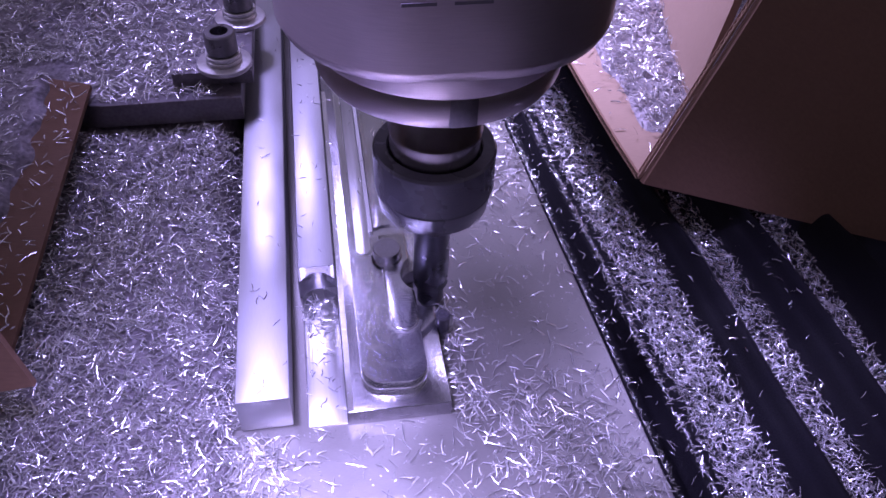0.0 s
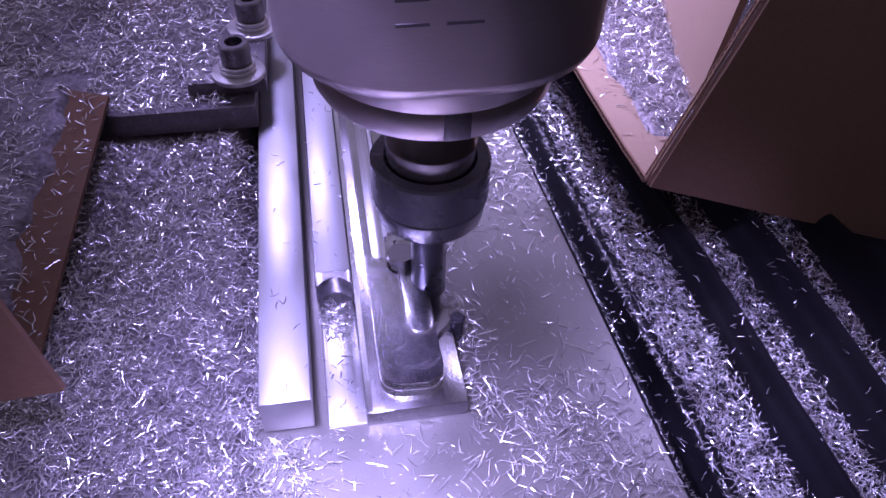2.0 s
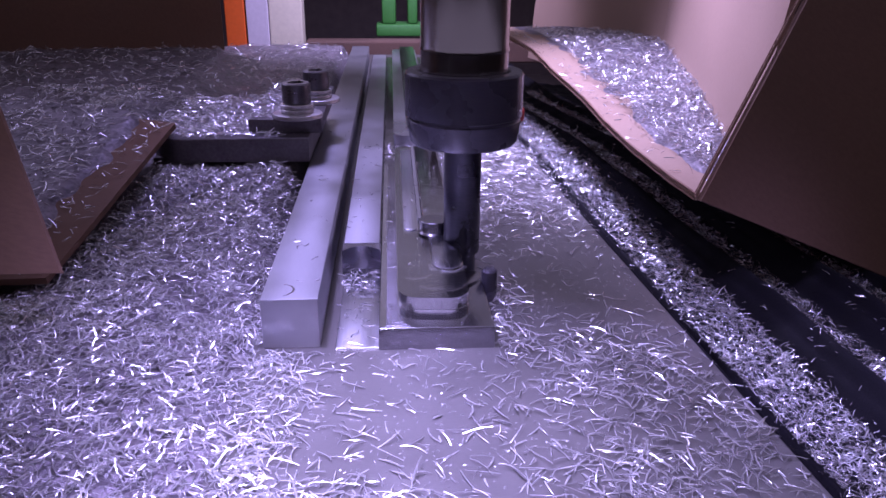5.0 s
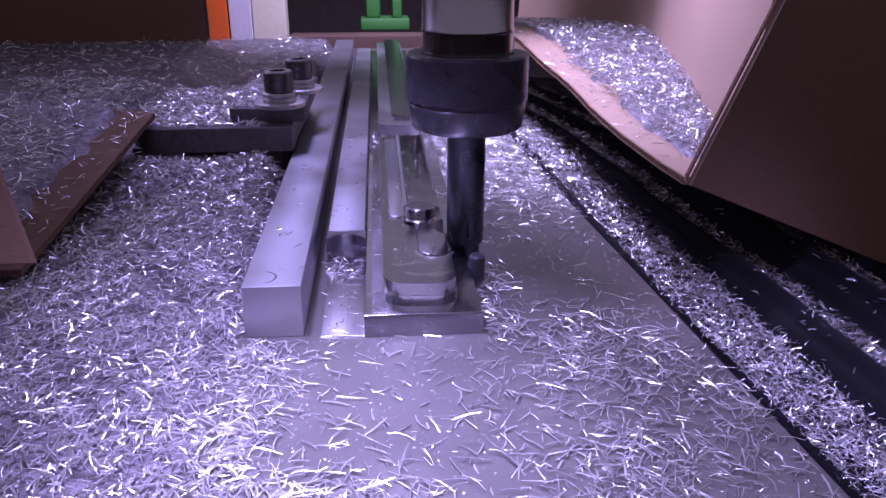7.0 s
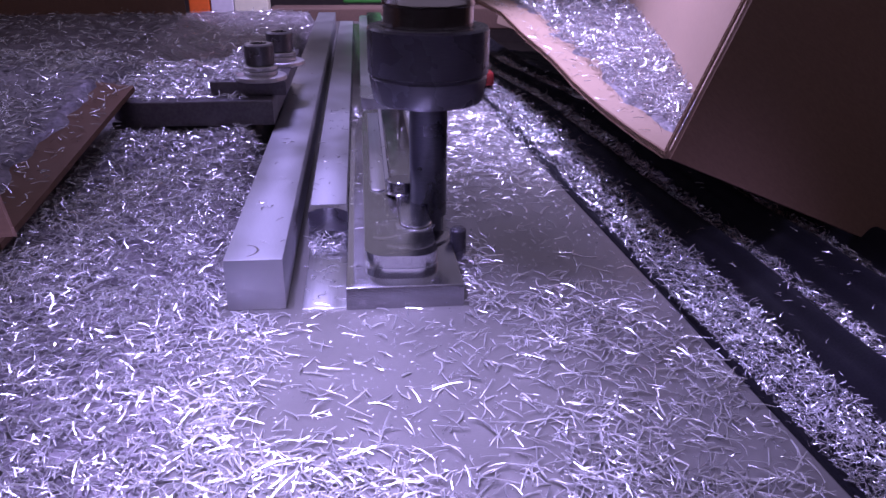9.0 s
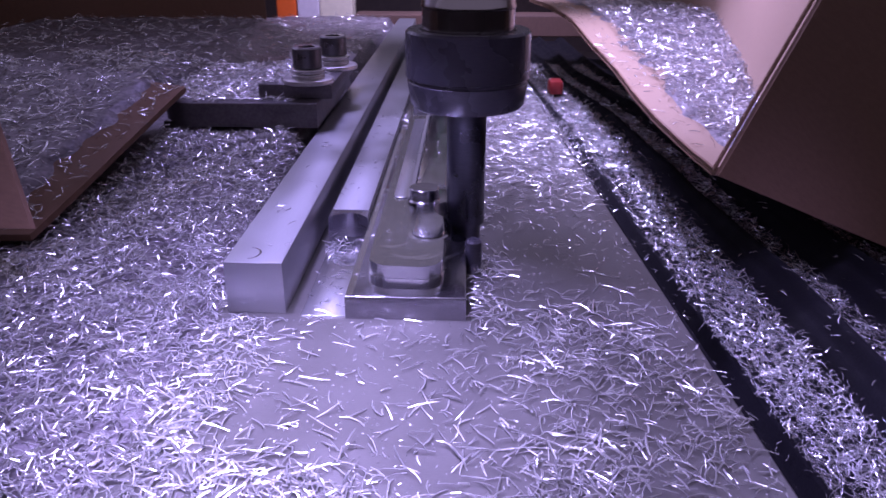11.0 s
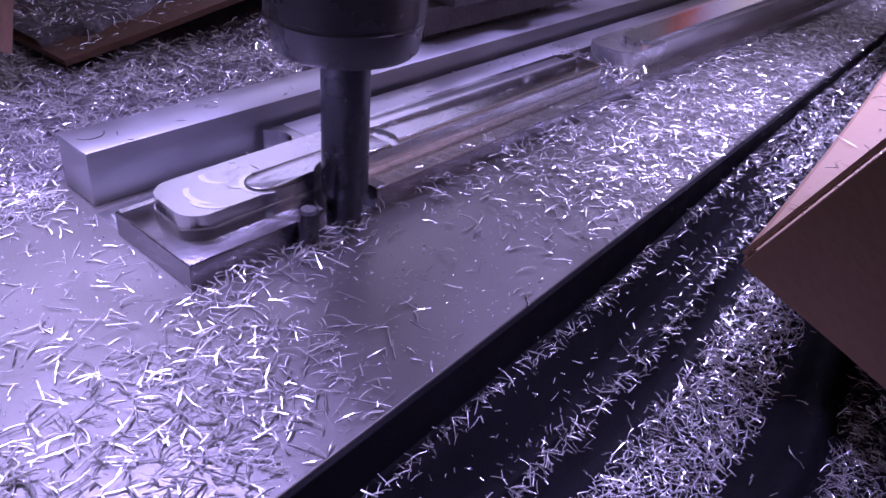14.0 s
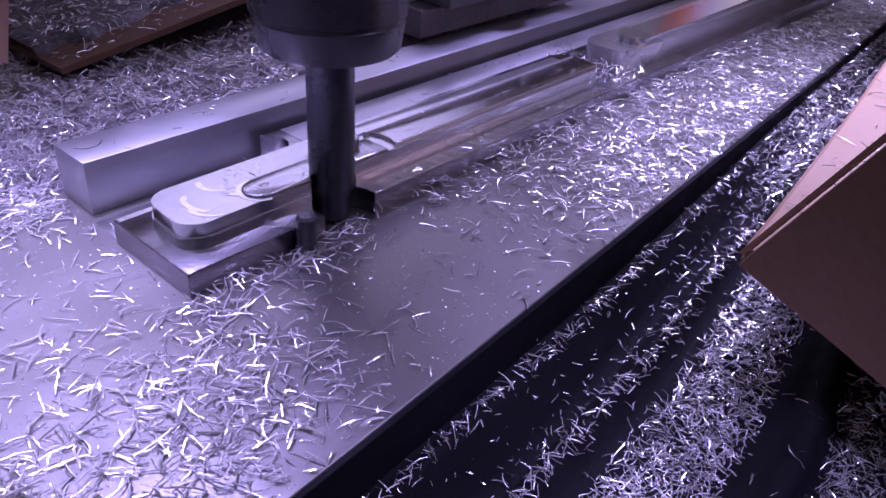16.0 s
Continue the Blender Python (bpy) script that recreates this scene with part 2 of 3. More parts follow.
part("scratch", moved(prism(pts, 18.98, 19.05, 0), -4.0, 8.0, 0), MILLED, bar, "bright crescent tool scratch")

# ---- workpiece ----
BX, BY, BR = 80.0, 58.2, 11.4


work = tagged(empty("workpiece", 63, 0, 0), "half-milled shiny aluminium part with rounded islands and a round boss", "workpiece")


def wpart(name, bm, mat=MILLED, label=""):
    return part(name, moved(bm, -63, 0, 0), mat, work, label)


def bite(x):
    """The round bite of the cutter in a side at x, walked from front to back."""
    a = math.degrees(math.acos((x - BX) / BR))
    return arc(BX, BY, BR, 360 - a, a, 26)


flange = [(41, -3), (82, -3)] + arc(84.5, 37.5, 3.5, 224, 136, 12) + bite(82) + [(82, 700), (41, 700)]
wpart("flange", prism(flange, 0, 8.5, 0.5), MILLED_SHADED)
wpart("slot_floor", prism([(25.5, -2), (40.8, -2), (40.8, 80), (25.5, 80)], 0, 0.5, 0.2), MILLED_LONG, "bright floor of the milled slot")
# body in the shaded tone; a lighter sheet above paints its lit top
wpart("left_stock", prism([(24.3, 700), (24.3, 65)] + [(24.3 + 16.6 * i / 14, 65 + 5.5 * math.sin(math.pi * i / 14)) for i in range(1, 14)] + [(40.9, 65), (40.9, 700)], 0, 11.3, 0.3), MILLED_SHADED)
wpart("stock_top", prism([(24.9, 74), (40.3, 74), (40.3, 699), (24.9, 699)], 11.2, 11.5, 0.1), BAR, "lit stock top, painted lighter than its sides")
foot = arc(56.3, 11.8, 8.6, 180, 270) + arc(66.0, 10.8, 8.1, 270, 360) + bite(74.1) + arc(65.6, 218, 8.5, 0, 90) + arc(56.2, 218, 8.5, 90, 180)
wpart("island_foot", prism(foot, 8.4, 12.4, 0.2), MILLED, "mirror-bright milled wall with a tool line")
isl = arc(56.5, 12, 8.5, 180, 270) + arc(65.8, 11, 8, 270, 360) + bite(73.8) + arc(65.3, 218, 8.5, 0, 90) + arc(56.5, 218, 8.5, 90, 180)
wpart("island", prism(isl, 12.4, 17.0, 0.3), MILLED_TOP, "stepped island with swirling cutter marks")
tier = arc(67.6, 33.5, 6.1, 180, 360) + bite(73.7) + [(73.7, 84), (61.5, 84)]
wpart("top_tier", prism(tier, 17.0, 18.1, 1.0), SWIRL, "round-ended raised tongue")
wpart("tongue_rim", prism(arc(67.6, 33.5, 7.6, 172, 352, 24) + arc(67.6, 33.5, 5.9, 352, 172, 24), 16.9, 17.12, 0), MILLED, "bright curved strip round the front of the tongue")
wpart("low_tier", prism(arc(54.2, 76, 3.2, 180, 360) + [(57.4, 216), (51, 216)], 17.0, 17.6, 0.4), MILLED_LONG)
for cx, cy, r, a0, a1, zt in ((54.5, 26, 6.4, 235, 370, 17.06), (62, 19, 9.0, 225, 318, 17.09), (65, 17.5, 8.5, 262, 350, 17.12), (60, 30, 7.5, 300, 350, 17.15)):
    wpart("cutter_mark", prism(arc(cx, cy, r, a0, a1, 18) + arc(cx + 0.3, cy + 1.6, r - 0.3, a1, a0, 18), 16.8, zt, 0), MILLED, "bright crescent cutter mark")
wpart("boss", moved(turned([(0, 23.4), (5.9, 23.4), (6.2, 23.1), (6.2, 18.6), (6.9, 17.9)], 48), 64.2, 70, 0), MILLED_SHADED, "round standing boss")
# strip of brighter metal paints the light that the flange edge catches
wpart("ledge", prism([(41.3, -2.2), (43.6, -2.2), (43.6, 216), (41.3, 216)], 8.4, 8.62, 0), MILLED, "brighter strip painting the light on the flange edge")
wpart("side_ledge", prism([(75.2, 74), (81.6, 74), (81.6, 300), (75.2, 300)], 8.4, 8.62, 0), MILLED_TOP, "milled ledge with slanting tool marks")
for k in range(34):
    y = 76 + k * 6.2
    wpart("tool_mark", prism([(75.4, y), (81.4, y + 2.4), (81.4, y + 3.3), (75.4, y + 1.2)], 8.5, 8.68, 0), MILLED)
wpart("pad", prism([(59.5, 222), (59.5, 88)] + [(59.5 + 13.3 * i / 10, 88 + 2.5 * math.sin(math.pi * i / 10)) for i in range(1, 10)] + [(72.8, 88), (72.8, 222)], 17.0, 18.2, 0.6), MILLED_TOP)
wpart("pad_rib", prism(rounded(57.6, 59.3, 86, 222, 0.8, 0.8), 17.0, 18.5, 0.6), MILLED_LONG, "rounded lengthwise rib")
wpart("far_island", prism(rounded(47.5, 74, 246, 690, 9, 9), 8.4, 19, 0.8), MILLED_LONG)
wpart("far_pad", prism(rounded(56, 72, 262, 690, 7, 5), 19, 22, 0.8), MILLED_TOP)

# added stub that fills a dark spot of unknown nature at the flange
pin = tagged(finish("dark_stub", moved(turned([(0, 13.5), (2.4, 13.5), (3.2, 12.6), (3.2, 0)], 32), 0, 0, 0), BLACK, None, 35), "short black stub added for a dark spot beside the workpiece flange", "pin")
pin.location = (0.0847, 0.0375, 0)

# ---- clamp and screws ----
clamp = tagged(empty("strap_clamp", -40, 200, 0), "dark steel clamp strap under a layer of chips", "clamp")
strap_outline = [(0.5, 177), (0.5, 300), (-88, 300), (-88, 197)] + [(-68 - 20 * math.cos(a), 197 - 20 * math.sin(a)) for a in (0.25, 0.5, 0.8, 1.1, 1.35, 1.57)]
part("strap", moved(prism(strap_outline, 21, 34, 1.0), 40, -200, 0), CLAMP, clamp)
part("heel", moved(slab(-86, -60, 181, 290, 0, 23, 1.0), 40, -200, 0), CLAMP, clamp)
part("top_plate", moved(slab(-34, 7, 190, 300, 34, 42, 0.8), 40, -200, 0), CLAMP, clamp)


def cap_screw(x, y, z):
    s = tagged(empty("cap_screw", x, y, z), "socket cap screw with spring washer on a wide plain washer", "screw", group="clamp screws")
    part("washer", turned([(5, 0), (14, 0), (14.3, 0.6), (14, 2.2), (13.4, 2.6), (5, 2.6)], 64), ZINC, s, "wide bright washer")
    for k, zz in enumerate((2.7, 5.4)):
        part("spring_washer", turned([(5, zz), (8.9, zz), (9.3, zz + 0.5), (9.3, zz + 1.9), (8.9, zz + 2.3), (5, zz + 2.3)], 48), ZINC, s)
    part("head", turned([(5, 8.0), (7.6, 8.0), (8, 8.5), (8, 18.6), (7.3, 19.4), (4.6, 19.4), (4.5, 18.8), (4.5, 13), (0, 13)], 48), SCREW, s, "knurled socket head")
    return s


cap_screw(-7, 197, 42)
cap_screw(0, 243, 42)

# ---- spindle ----
spindle = tagged(empty("spindle", 80, 57, 59.8), "motor spindle with black collet nut and end mill", "spindle")
part("end_mill", turned([(6.2, -47.6), (7.4, -47.6), (7.6, -47.2), (7.6, 6), (0, 6)], 48), CARBIDE, spindle, "spinning grey end mill")
part("cutter_tip", turned([(0, -58.5), (5.6, -58.5), (6.0, -58), (6.0, -48), (6.3, -47)], 48), CARBIDE, spindle, "blurred cutting edge")
nut = part("collet_nut", turned([(8, 1), (17, 0), (20.5, 0), (21.6, 1.2), (22.9, 9.6), (22.5, 10.0), (22.5, 10.9), (23.4, 11.4), (23.4, 27.6), (22.6, 28.5), (18.3, 28.5), (17.8, 28.0), (17.6, 24), (16, 24)], 80), BLACK, spindle, "smooth black collet nut")
part("collet", turned([(7.2, -0.6), (15, -0.6), (16.5, 0.4), (16.5, 3)], 48), ZINC, nut, "bright collet face")
part("shaft", turned([(17.2, 18), (17.2, 36), (17.6, 36.4), (17.6, 37.4), (17.2, 38), (17.2, 72)], 64), SHAFT, spindle, "polished steel spindle nose")
part("nose_ring", turned([(16.6, 63), (27, 63), (37, 63.6), (40, 65), (41.6, 68), (42.0, 76), (41.4, 77), (30, 77)], 96), SATIN, spindle, "steel nose ring")
part("neck_ring", turned([(30, 76.8), (42.6, 76.8), (43.4, 78), (44.0, 93), (30, 93)], 96), SATIN, spindle, "recessed neck ring")
def spindle_body(half, corner, levels):
    """A housing of rounded square section: (inset, height) pairs in millimetres from below to the top."""
    bm = bmesh.new()
    rings = []
    for inset, z in levels:
        h, r = half - inset, max(2.0, corner - inset)
        rings.append([bm.verts.new((x * MM, y * MM, z * MM)) for x, y in rounded(-h, h, -h, h, r, r)])
    n = len(rings[0])
    bm.faces.new(rings[0][::-1])
    bm.faces.new(rings[-1])
    for a, b in zip(rings, rings[1:]):
        for i in range(n):
            bm.faces.new((a[i], a[(i + 1) % n], b[(i + 1) % n], b[i]))
    bmesh.ops.remove_doubles(bm, verts=bm.verts, dist=1e-6)
    return bm


part("body", spindle_body(52, 42, ((5, 87.5), (2.5, 87.8), (1.6, 88.5), (0.2, 91.5), (0, 92.5), (0, 290))), SATIN, spindle, "satin steel spindle housing with rounded corners")
for x, z0, hh, ww in ((-14, 119, 0.9, 9), (-14, 112, 0.9, 9), (0, 124, 0.9, 8), (0, 112, 0.9, 10), (14, 119, 0.9, 7)):
    part("etched_mark", slab(x - ww / 2, x + ww / 2, -52.12, -51.6, z0, z0 + hh, 0), MARK, spindle)
# dark slabs stand in for the shade inside the recessed wrench slots
for ang in (2, 122, 242):
    bm = slab(-4.5, 4.5, -42.15, -39.5, 66, 76.9, 1.0)
    bmesh.ops.rotate(bm, cent=(0, 0, 0), matrix=Matrix.Rotation(radians(ang), 3, "Z"), verts=bm.verts)
    part("wrench_slot", bm, SCREW, spindle, "wrench slot with its shade painted as a dark slab")


# ---- cartons ----
def panel(points, thick):
    """A board over four corners in millimetres, with thickness along its normal."""
    bm = bmesh.new()
    p = [Vector(q) * MM for q in points]
    nrm = (p[1] - p[0]).cross(p[-1] - p[0]).normalized() * thick * MM
    n = 8
    def at(u, v):
        return (p[0] * (1 - u) + p[1] * u) * (1 - v) + (p[3] * (1 - u) + p[2] * u) * v
    g = [[[bm.verts.new(at(i / n, j / n) + nrm * (k + 0.25 * noise.noise(at(i / n, j / n) * 25))) for i in range(n + 1)] for j in range(n + 1)] for k in (0, 1)]
    for j in range(n):
        for i in range(n):
            bm.faces.new((g[0][j][i], g[0][j + 1][i], g[0][j + 1][i + 1], g[0][j][i + 1]))
            bm.faces.new((g[1][j][i], g[1][j][i + 1], g[1][j + 1][i + 1], g[1][j + 1][i]))
    for i in range(n):
        bm.faces.new((g[0][0][i], g[0][0][i + 1], g[1][0][i + 1], g[1][0][i]))
        bm.faces.new((g[0][n][i + 1], g[0][n][i], g[1][n][i], g[1][n][i + 1]))
        bm.faces.new((g[0][i + 1][0], g[0][i][0], g[1][i][0], g[1][i + 1][0]))
        bm.faces.new((g[0][i][n], g[0][i + 1][n], g[1][i + 1][n], g[1][i][n]))
    return bm


FLAP_EDGE = [(108, 18), (151, 19), (203, 22), (245, 27), (286, 34), (349, 39), (425, 49), (520, 50), (640, 46)]


def flap_point(u, v, lift=0.0):
    """A place on the sagging bottom flap: u away from its cut edge, v along it."""
    y = 108 + 532 * v
    z = float(np.interp(y, [q[0] for q in FLAP_EDGE], [q[1] for q in FLAP_EDGE]))
    z = 0.5 * z + 0.25 * sum(float(np.interp(y + d, [q[0] for q in FLAP_EDGE], [q[1] for q in FLAP_EDGE])) for d in (-18, 18))
    return (194.5 - 0.088 * (y - 108) + u * (226 + 110 * v), y + 62 * u * (1 - v) - 40 * u * v, z - 5 * u + lift + 0.5 * noise.noise(Vector((u * 20, v * 30, 7))))


def flap_board(nu=14, nv=60):
    """The flap as a board 4 mm thick."""
    bm = bmesh.new()
    g = [[[bm.verts.new(Vector(flap_point(i / nu, j / nv, k)) * MM) for i in range(nu + 1)] for j in range(nv + 1)] for k in (0, 4)]
    for j in range(nv):
        for i in range(nu):
            bm.faces.new((g[0][j][i], g[0][j + 1][i], g[0][j + 1][i + 1], g[0][j][i + 1]))
            bm.faces.new((g[1][j][i], g[1][j][i + 1], g[1][j + 1][i + 1], g[1][j + 1][i]))
    for i in range(nu):
        bm.faces.new((g[0][0][i], g[0][0][i + 1], g[1][0][i + 1], g[1][0][i]))
        bm.faces.new((g[0][nv][i + 1], g[0][nv][i], g[1][nv][i], g[1][nv][i + 1]))
    for j in range(nv):
        bm.faces.new((g[0][j + 1][0], g[0][j][0], g[1][j][0], g[1][j + 1][0]))
        bm.faces.new((g[0][j][nu], g[0][j + 1][nu], g[1][j + 1][nu], g[1][j][nu]))
    return bm


carton = tagged(empty("carton"), "open brown cardboard carton catching metal chips", "box")
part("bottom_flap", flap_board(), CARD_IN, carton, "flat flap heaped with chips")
part("side_flap", panel([(194.5, 106, 19), (430, 122, -80), (560, 180, 180), (319, 169, 249)], 4), CARD_SHADED, carton, "flap leaning outwards, shade painted into its card")
part("back_wall", panel([(225, 760, 0), (289, 452, 0), (302, 466, 150), (240, 770, 150)], 4), CARD_IN, carton)
part("end_wall", panel([(289, 451, 0), (241, 158, 0), (268, 172, 150), (302, 464, 150)], 4), CARD_IN, carton)
# thin proud strip of darker card paints the shade in the crease
part("fold_crease", panel([(290, 440, 62), (262, 262, 58), (262.3, 262, 61), (290.3, 440, 65)], -1.5), CARD_SHADED, carton, "fold crease with its shade painted as a dark strip")


def fluted(path, side, n=90, amp=0.7):
    """The wavy core that shows along a cut cardboard edge; path gives places for 0..1."""
    bm = bmesh.new()
    w = Vector(side).normalized() * MM
    last = None
    for i in range(n * 6 + 1):
        a, b = Vector(path(i / (n * 6 + 1))) * MM, Vector(path((i + 1) / (n * 6 + 1))) * MM
        out = (b - a).normalized().cross(w.normalized()) * MM
        c = a + w * (amp * math.sin(i * math.pi / 3))
        row = [bm.verts.new(c + w * dx + out * dz) for dx, dz in ((-0.3, -0.5), (0.3, -0.5), (0.3, 0.3), (-0.3, 0.3))]
        if last:
            for k in range(4):
                bm.faces.new((last[k], last[(k + 1) % 4], row[(k + 1) % 4], row[k]))
        last = row
    return bm


def liner(path, side, off):
    """A thin paper liner along a cut edge, proud of the core."""
    bm = bmesh.new()
    w = Vector(side).normalized() * MM
    last = None
    for i in range(121):
        a, b = Vector(path(i / 121)) * MM, Vector(path((i + 1) / 121)) * MM
        out = (b - a).normalized().cross(w.normalized()) * MM
        row = [bm.verts.new(a + w * (off + dx) + out * dz) for dx, dz in ((-0.25, -0.7), (0.25, -0.7), (0.25, 0.5), (-0.25, 0.5))]
        if last:
            for k in range(4):
                bm.faces.new((last[k], last[(k + 1) % 4], row[(k + 1) % 4], row[k]))
        last = row
    return bm


def lower_edge(v):
    x, y, z = flap_point(0, v, 2)
    return (x - 0.3, y, z)


def upper_edge(v):
    return (193.8 + 124.2 * v, 107 + 64 * v, 21 + 229 * v)


for path, side, n in ((lower_edge, (0, 0, 1), 150), (upper_edge, (0.1, 1, -0.3), 80)):
    cut = part("cut_edge", fluted(path, side, n), CARD_EDGE, carton, "corrugated cut edge")
    for off in (-1.6, 1.6):
        part("liner", liner(path, side, off), CARD_MID, cut)

carton2 = tagged(empty("left_carton"), "brown cardboard carton open towards the workpiece", "box")
part("lying_flap", panel([(-91, 45, 7), (-330, 30, 8), (-330, 260, 55), (-73, 187, 38)], -3), CARD_SHADED, carton2, "flap buried in chips")
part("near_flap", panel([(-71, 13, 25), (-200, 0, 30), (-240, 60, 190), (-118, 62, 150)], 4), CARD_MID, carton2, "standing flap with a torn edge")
part("back_wall", panel([(-121, 568, 0), (-420, 520, 0), (-420, 540, 240), (-126, 588, 240)], 4), CARD_SHADED, carton2)
part("side_wall", panel([(-330, 20, 0), (-420, 520, 0), (-420, 520, 260), (-330, 20, 260)], 4), CARD_SHADED, carton2)

# ---- background of the machine ----
post = tagged(finish("orange_post", slab(-166, -141, 806, 830, -20, 400, 1), ORANGE), "bright orange painted steel post", "post")
post = tagged(finish("pale_post", slab(-139, -111, 806, 835, -20, 400, 1), LILAC), "pale grey painted steel post", "post")
post = tagged(finish("cream_panel", slab(-110, -68, 808, 840, -20, 400, 1), CREAM), "cream painted machine panel", "panel")
beam = tagged(finish("cross_beam", slab(-66, 260, 812, 850, -14, 14, 2), BROWN), "brown wooden beam behind the plate", "beam")
green = tagged(empty("green_casting", 60, 895, 14), "green painted cast bracket", "bracket")
part("foot", moved(slab(26, 94, 870, 925, 0, 16, 3), -60, -895, 0), GREEN, green)
part("web", moved(slab(34, 54, 880, 915, 16, 66, 4), -60, -895, 0), GREEN, green)
part("web", moved(slab(70, 84, 880, 915, 16, 66, 4), -60, -895, 0), GREEN, green)
clip = tagged(empty("red_clip", 158, 440, 0), "small red plastic clip by the carton flap", "clip")
part("jaw", slab(-6, 6, -9, 9, 0, 12, 2.5), RED, clip)
clip.location.z = -0.012


# ---- chips ----
rng = np.random.default_rng(7)


def ground_z(x, y):
    """Height of the plate or the cover below a place, in millimetres."""
    u = x - edge_x(y)
    if u <= 0:
        return 0.0
    return fold_z(u / fold_scale(y)) * fold_depth(y)


def make_chips(name, places, label, tilt=0.28, size=(3.2, 9.5), wide=(0.28, 0.68)):
    """Curled slivers at (x, y, z) in millimetres, each a bent strip with thickness."""
    n = len(places)
    P = np.array(places, dtype=float)
    L = rng.uniform(size[0], size[1], n) * rng.uniform(0.5, 1.0, n)
    W = rng.uniform(wide[0], wide[1], n)
    yaw = rng.uniform(0, 2 * np.pi, n)
    pit = rng.normal(0, tilt, n)
    rol = rng.uniform(-0.9, 0.9, n)
    bend = rng.normal(0, 0.07, n)
    hump = np.abs(rng.normal(0, 0.05, n))
    cy, sy, cp, sp = np.cos(yaw), np.sin(yaw), np.cos(pit), np.sin(pit)
    A = np.stack([cy * cp, sy * cp, sp], 1)
    S0 = np.stack([-sy, cy, np.zeros(n)], 1)
    U0 = np.cross(A, S0)
    S = S0 * np.cos(rol)[:, None] + U0 * np.sin(rol)[:, None]
    U = -S0 * np.sin(rol)[:, None] + U0 * np.cos(rol)[:, None]
    verts = np.zeros((n, 4, 3, 3))
    for k, s in enumerate((-0.5, -0.17, 0.17, 0.5)):
        c = P + A * (L * s)[:, None] + S0 * (L * bend * (s * s * 4 - 0.5))[:, None] + U0 * (-L * hump * (s * s * 4 - 0.5))[:, None]
        w = W * (0.8 if abs(s) > 0.4 else 1.0)
        verts[:, k, 0] = c - S * (w / 2)[:, None]
        verts[:, k, 1] = c + S * (w / 2)[:, None]
        verts[:, k, 2] = c + U * (w * 0.28)[:, None]
    low = verts[..., 2].reshape(n, -1).min(1)
    lift = np.maximum(0, P[:, 2] - low) * 0.8
    verts[..., 2] += lift[:, None, None]
    faces = []
    base = np.arange(n)[:, None] * 12
    pat = []
    for k in range(3):
        o = 3 * k
        for a, b in ((0, 1), (1, 2), (2, 0)):
            pat.append((o + a, o + b, o + 3 + b, o + 3 + a))
    F = (base[:, None, :] + np.array(pat)[None]).reshape(-1, 4)
    me = bpy.data.meshes.new(name)
    me.from_pydata((verts.reshape(-1, 3) * MM).tolist(), [], F.tolist())
    me.materials.append(CHIP)
    ob = new(name, me)
    return tagged(ob, label, "metal chips", kind="stuff")


def scatter(n, x0, x1, y0, y1, density, height):
    out = []
    while len(out) < n:
        x, y = rng.uniform(x0, x1), rng.uniform(y0, y1)
        if rng.random() < density(x, y):
            out.append((x, y, height(x, y)))
    return out


def smooth(a, b, x):
    k = min(1.0, max(0.0, (x - a) / (b - a)))
    return k * k * (3 - 2 * k)


def patchy(x, y, s=0.02):
    return 0.55 + 0.9 * noise.noise(Vector((x * s, y * s, 5.0)))


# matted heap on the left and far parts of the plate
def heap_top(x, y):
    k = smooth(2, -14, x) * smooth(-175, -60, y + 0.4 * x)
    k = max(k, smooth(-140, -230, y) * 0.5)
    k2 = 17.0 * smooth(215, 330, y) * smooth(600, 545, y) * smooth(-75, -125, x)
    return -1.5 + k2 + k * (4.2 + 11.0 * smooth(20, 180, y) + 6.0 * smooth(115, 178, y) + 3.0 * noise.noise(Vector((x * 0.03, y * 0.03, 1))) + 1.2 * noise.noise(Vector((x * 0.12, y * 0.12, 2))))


tagged(sheet("swarf_bed", SWARF_SHADED, lambda u, v: (-330 + 329 * u, -260 + 980 * v, heap_top(-330 + 329 * u, -260 + 980 * v)), 150, 300), "thick matted bed of aluminium chips", "metal chips", kind="stuff")


def left_h(x, y):
    z = max(0.3, heap_top(x, y)) + abs(rng.normal(0, 0.9))
    return z


def left_d(x, y):
    if -91 < x < 2 and 174 < y < 302:
        return 0.0
    if x < -80 - (187 - y) * 0.16 and 45 < y < 240:
        return 0.0
    return 1.0 if y < 260 else 0.5


make_chips("chips_left", scatter(34000, -200, -0.6, -190, 330, left_d, left_h), "dense carpet of curled aluminium chips beside the bar", 0.30, (3.0, 9.0), (0.24, 0.60))
LEFT_FLAP = [(-91, 45, 7), (-73, 187, 38), (-330, 260, 55), (-330, 30, 8)]


def on_board(corners, n, u0, u1, v0, v1, lift):
    """Places strewn over a board, in millimetres."""
    p = [Vector(q) for q in corners]
    out = []
    for _ in range(n):
        u, v = rng.uniform(u0, u1), v0 + (v1 - v0) * rng.random() ** 0.8
        q = (p[0] * (1 - u) + p[1] * u) * (1 - v) + (p[3] * (1 - u) + p[2] * u) * v
        out.append((q.x, q.y, q.z + lift + abs(rng.normal(0, 0.8))))
    return out


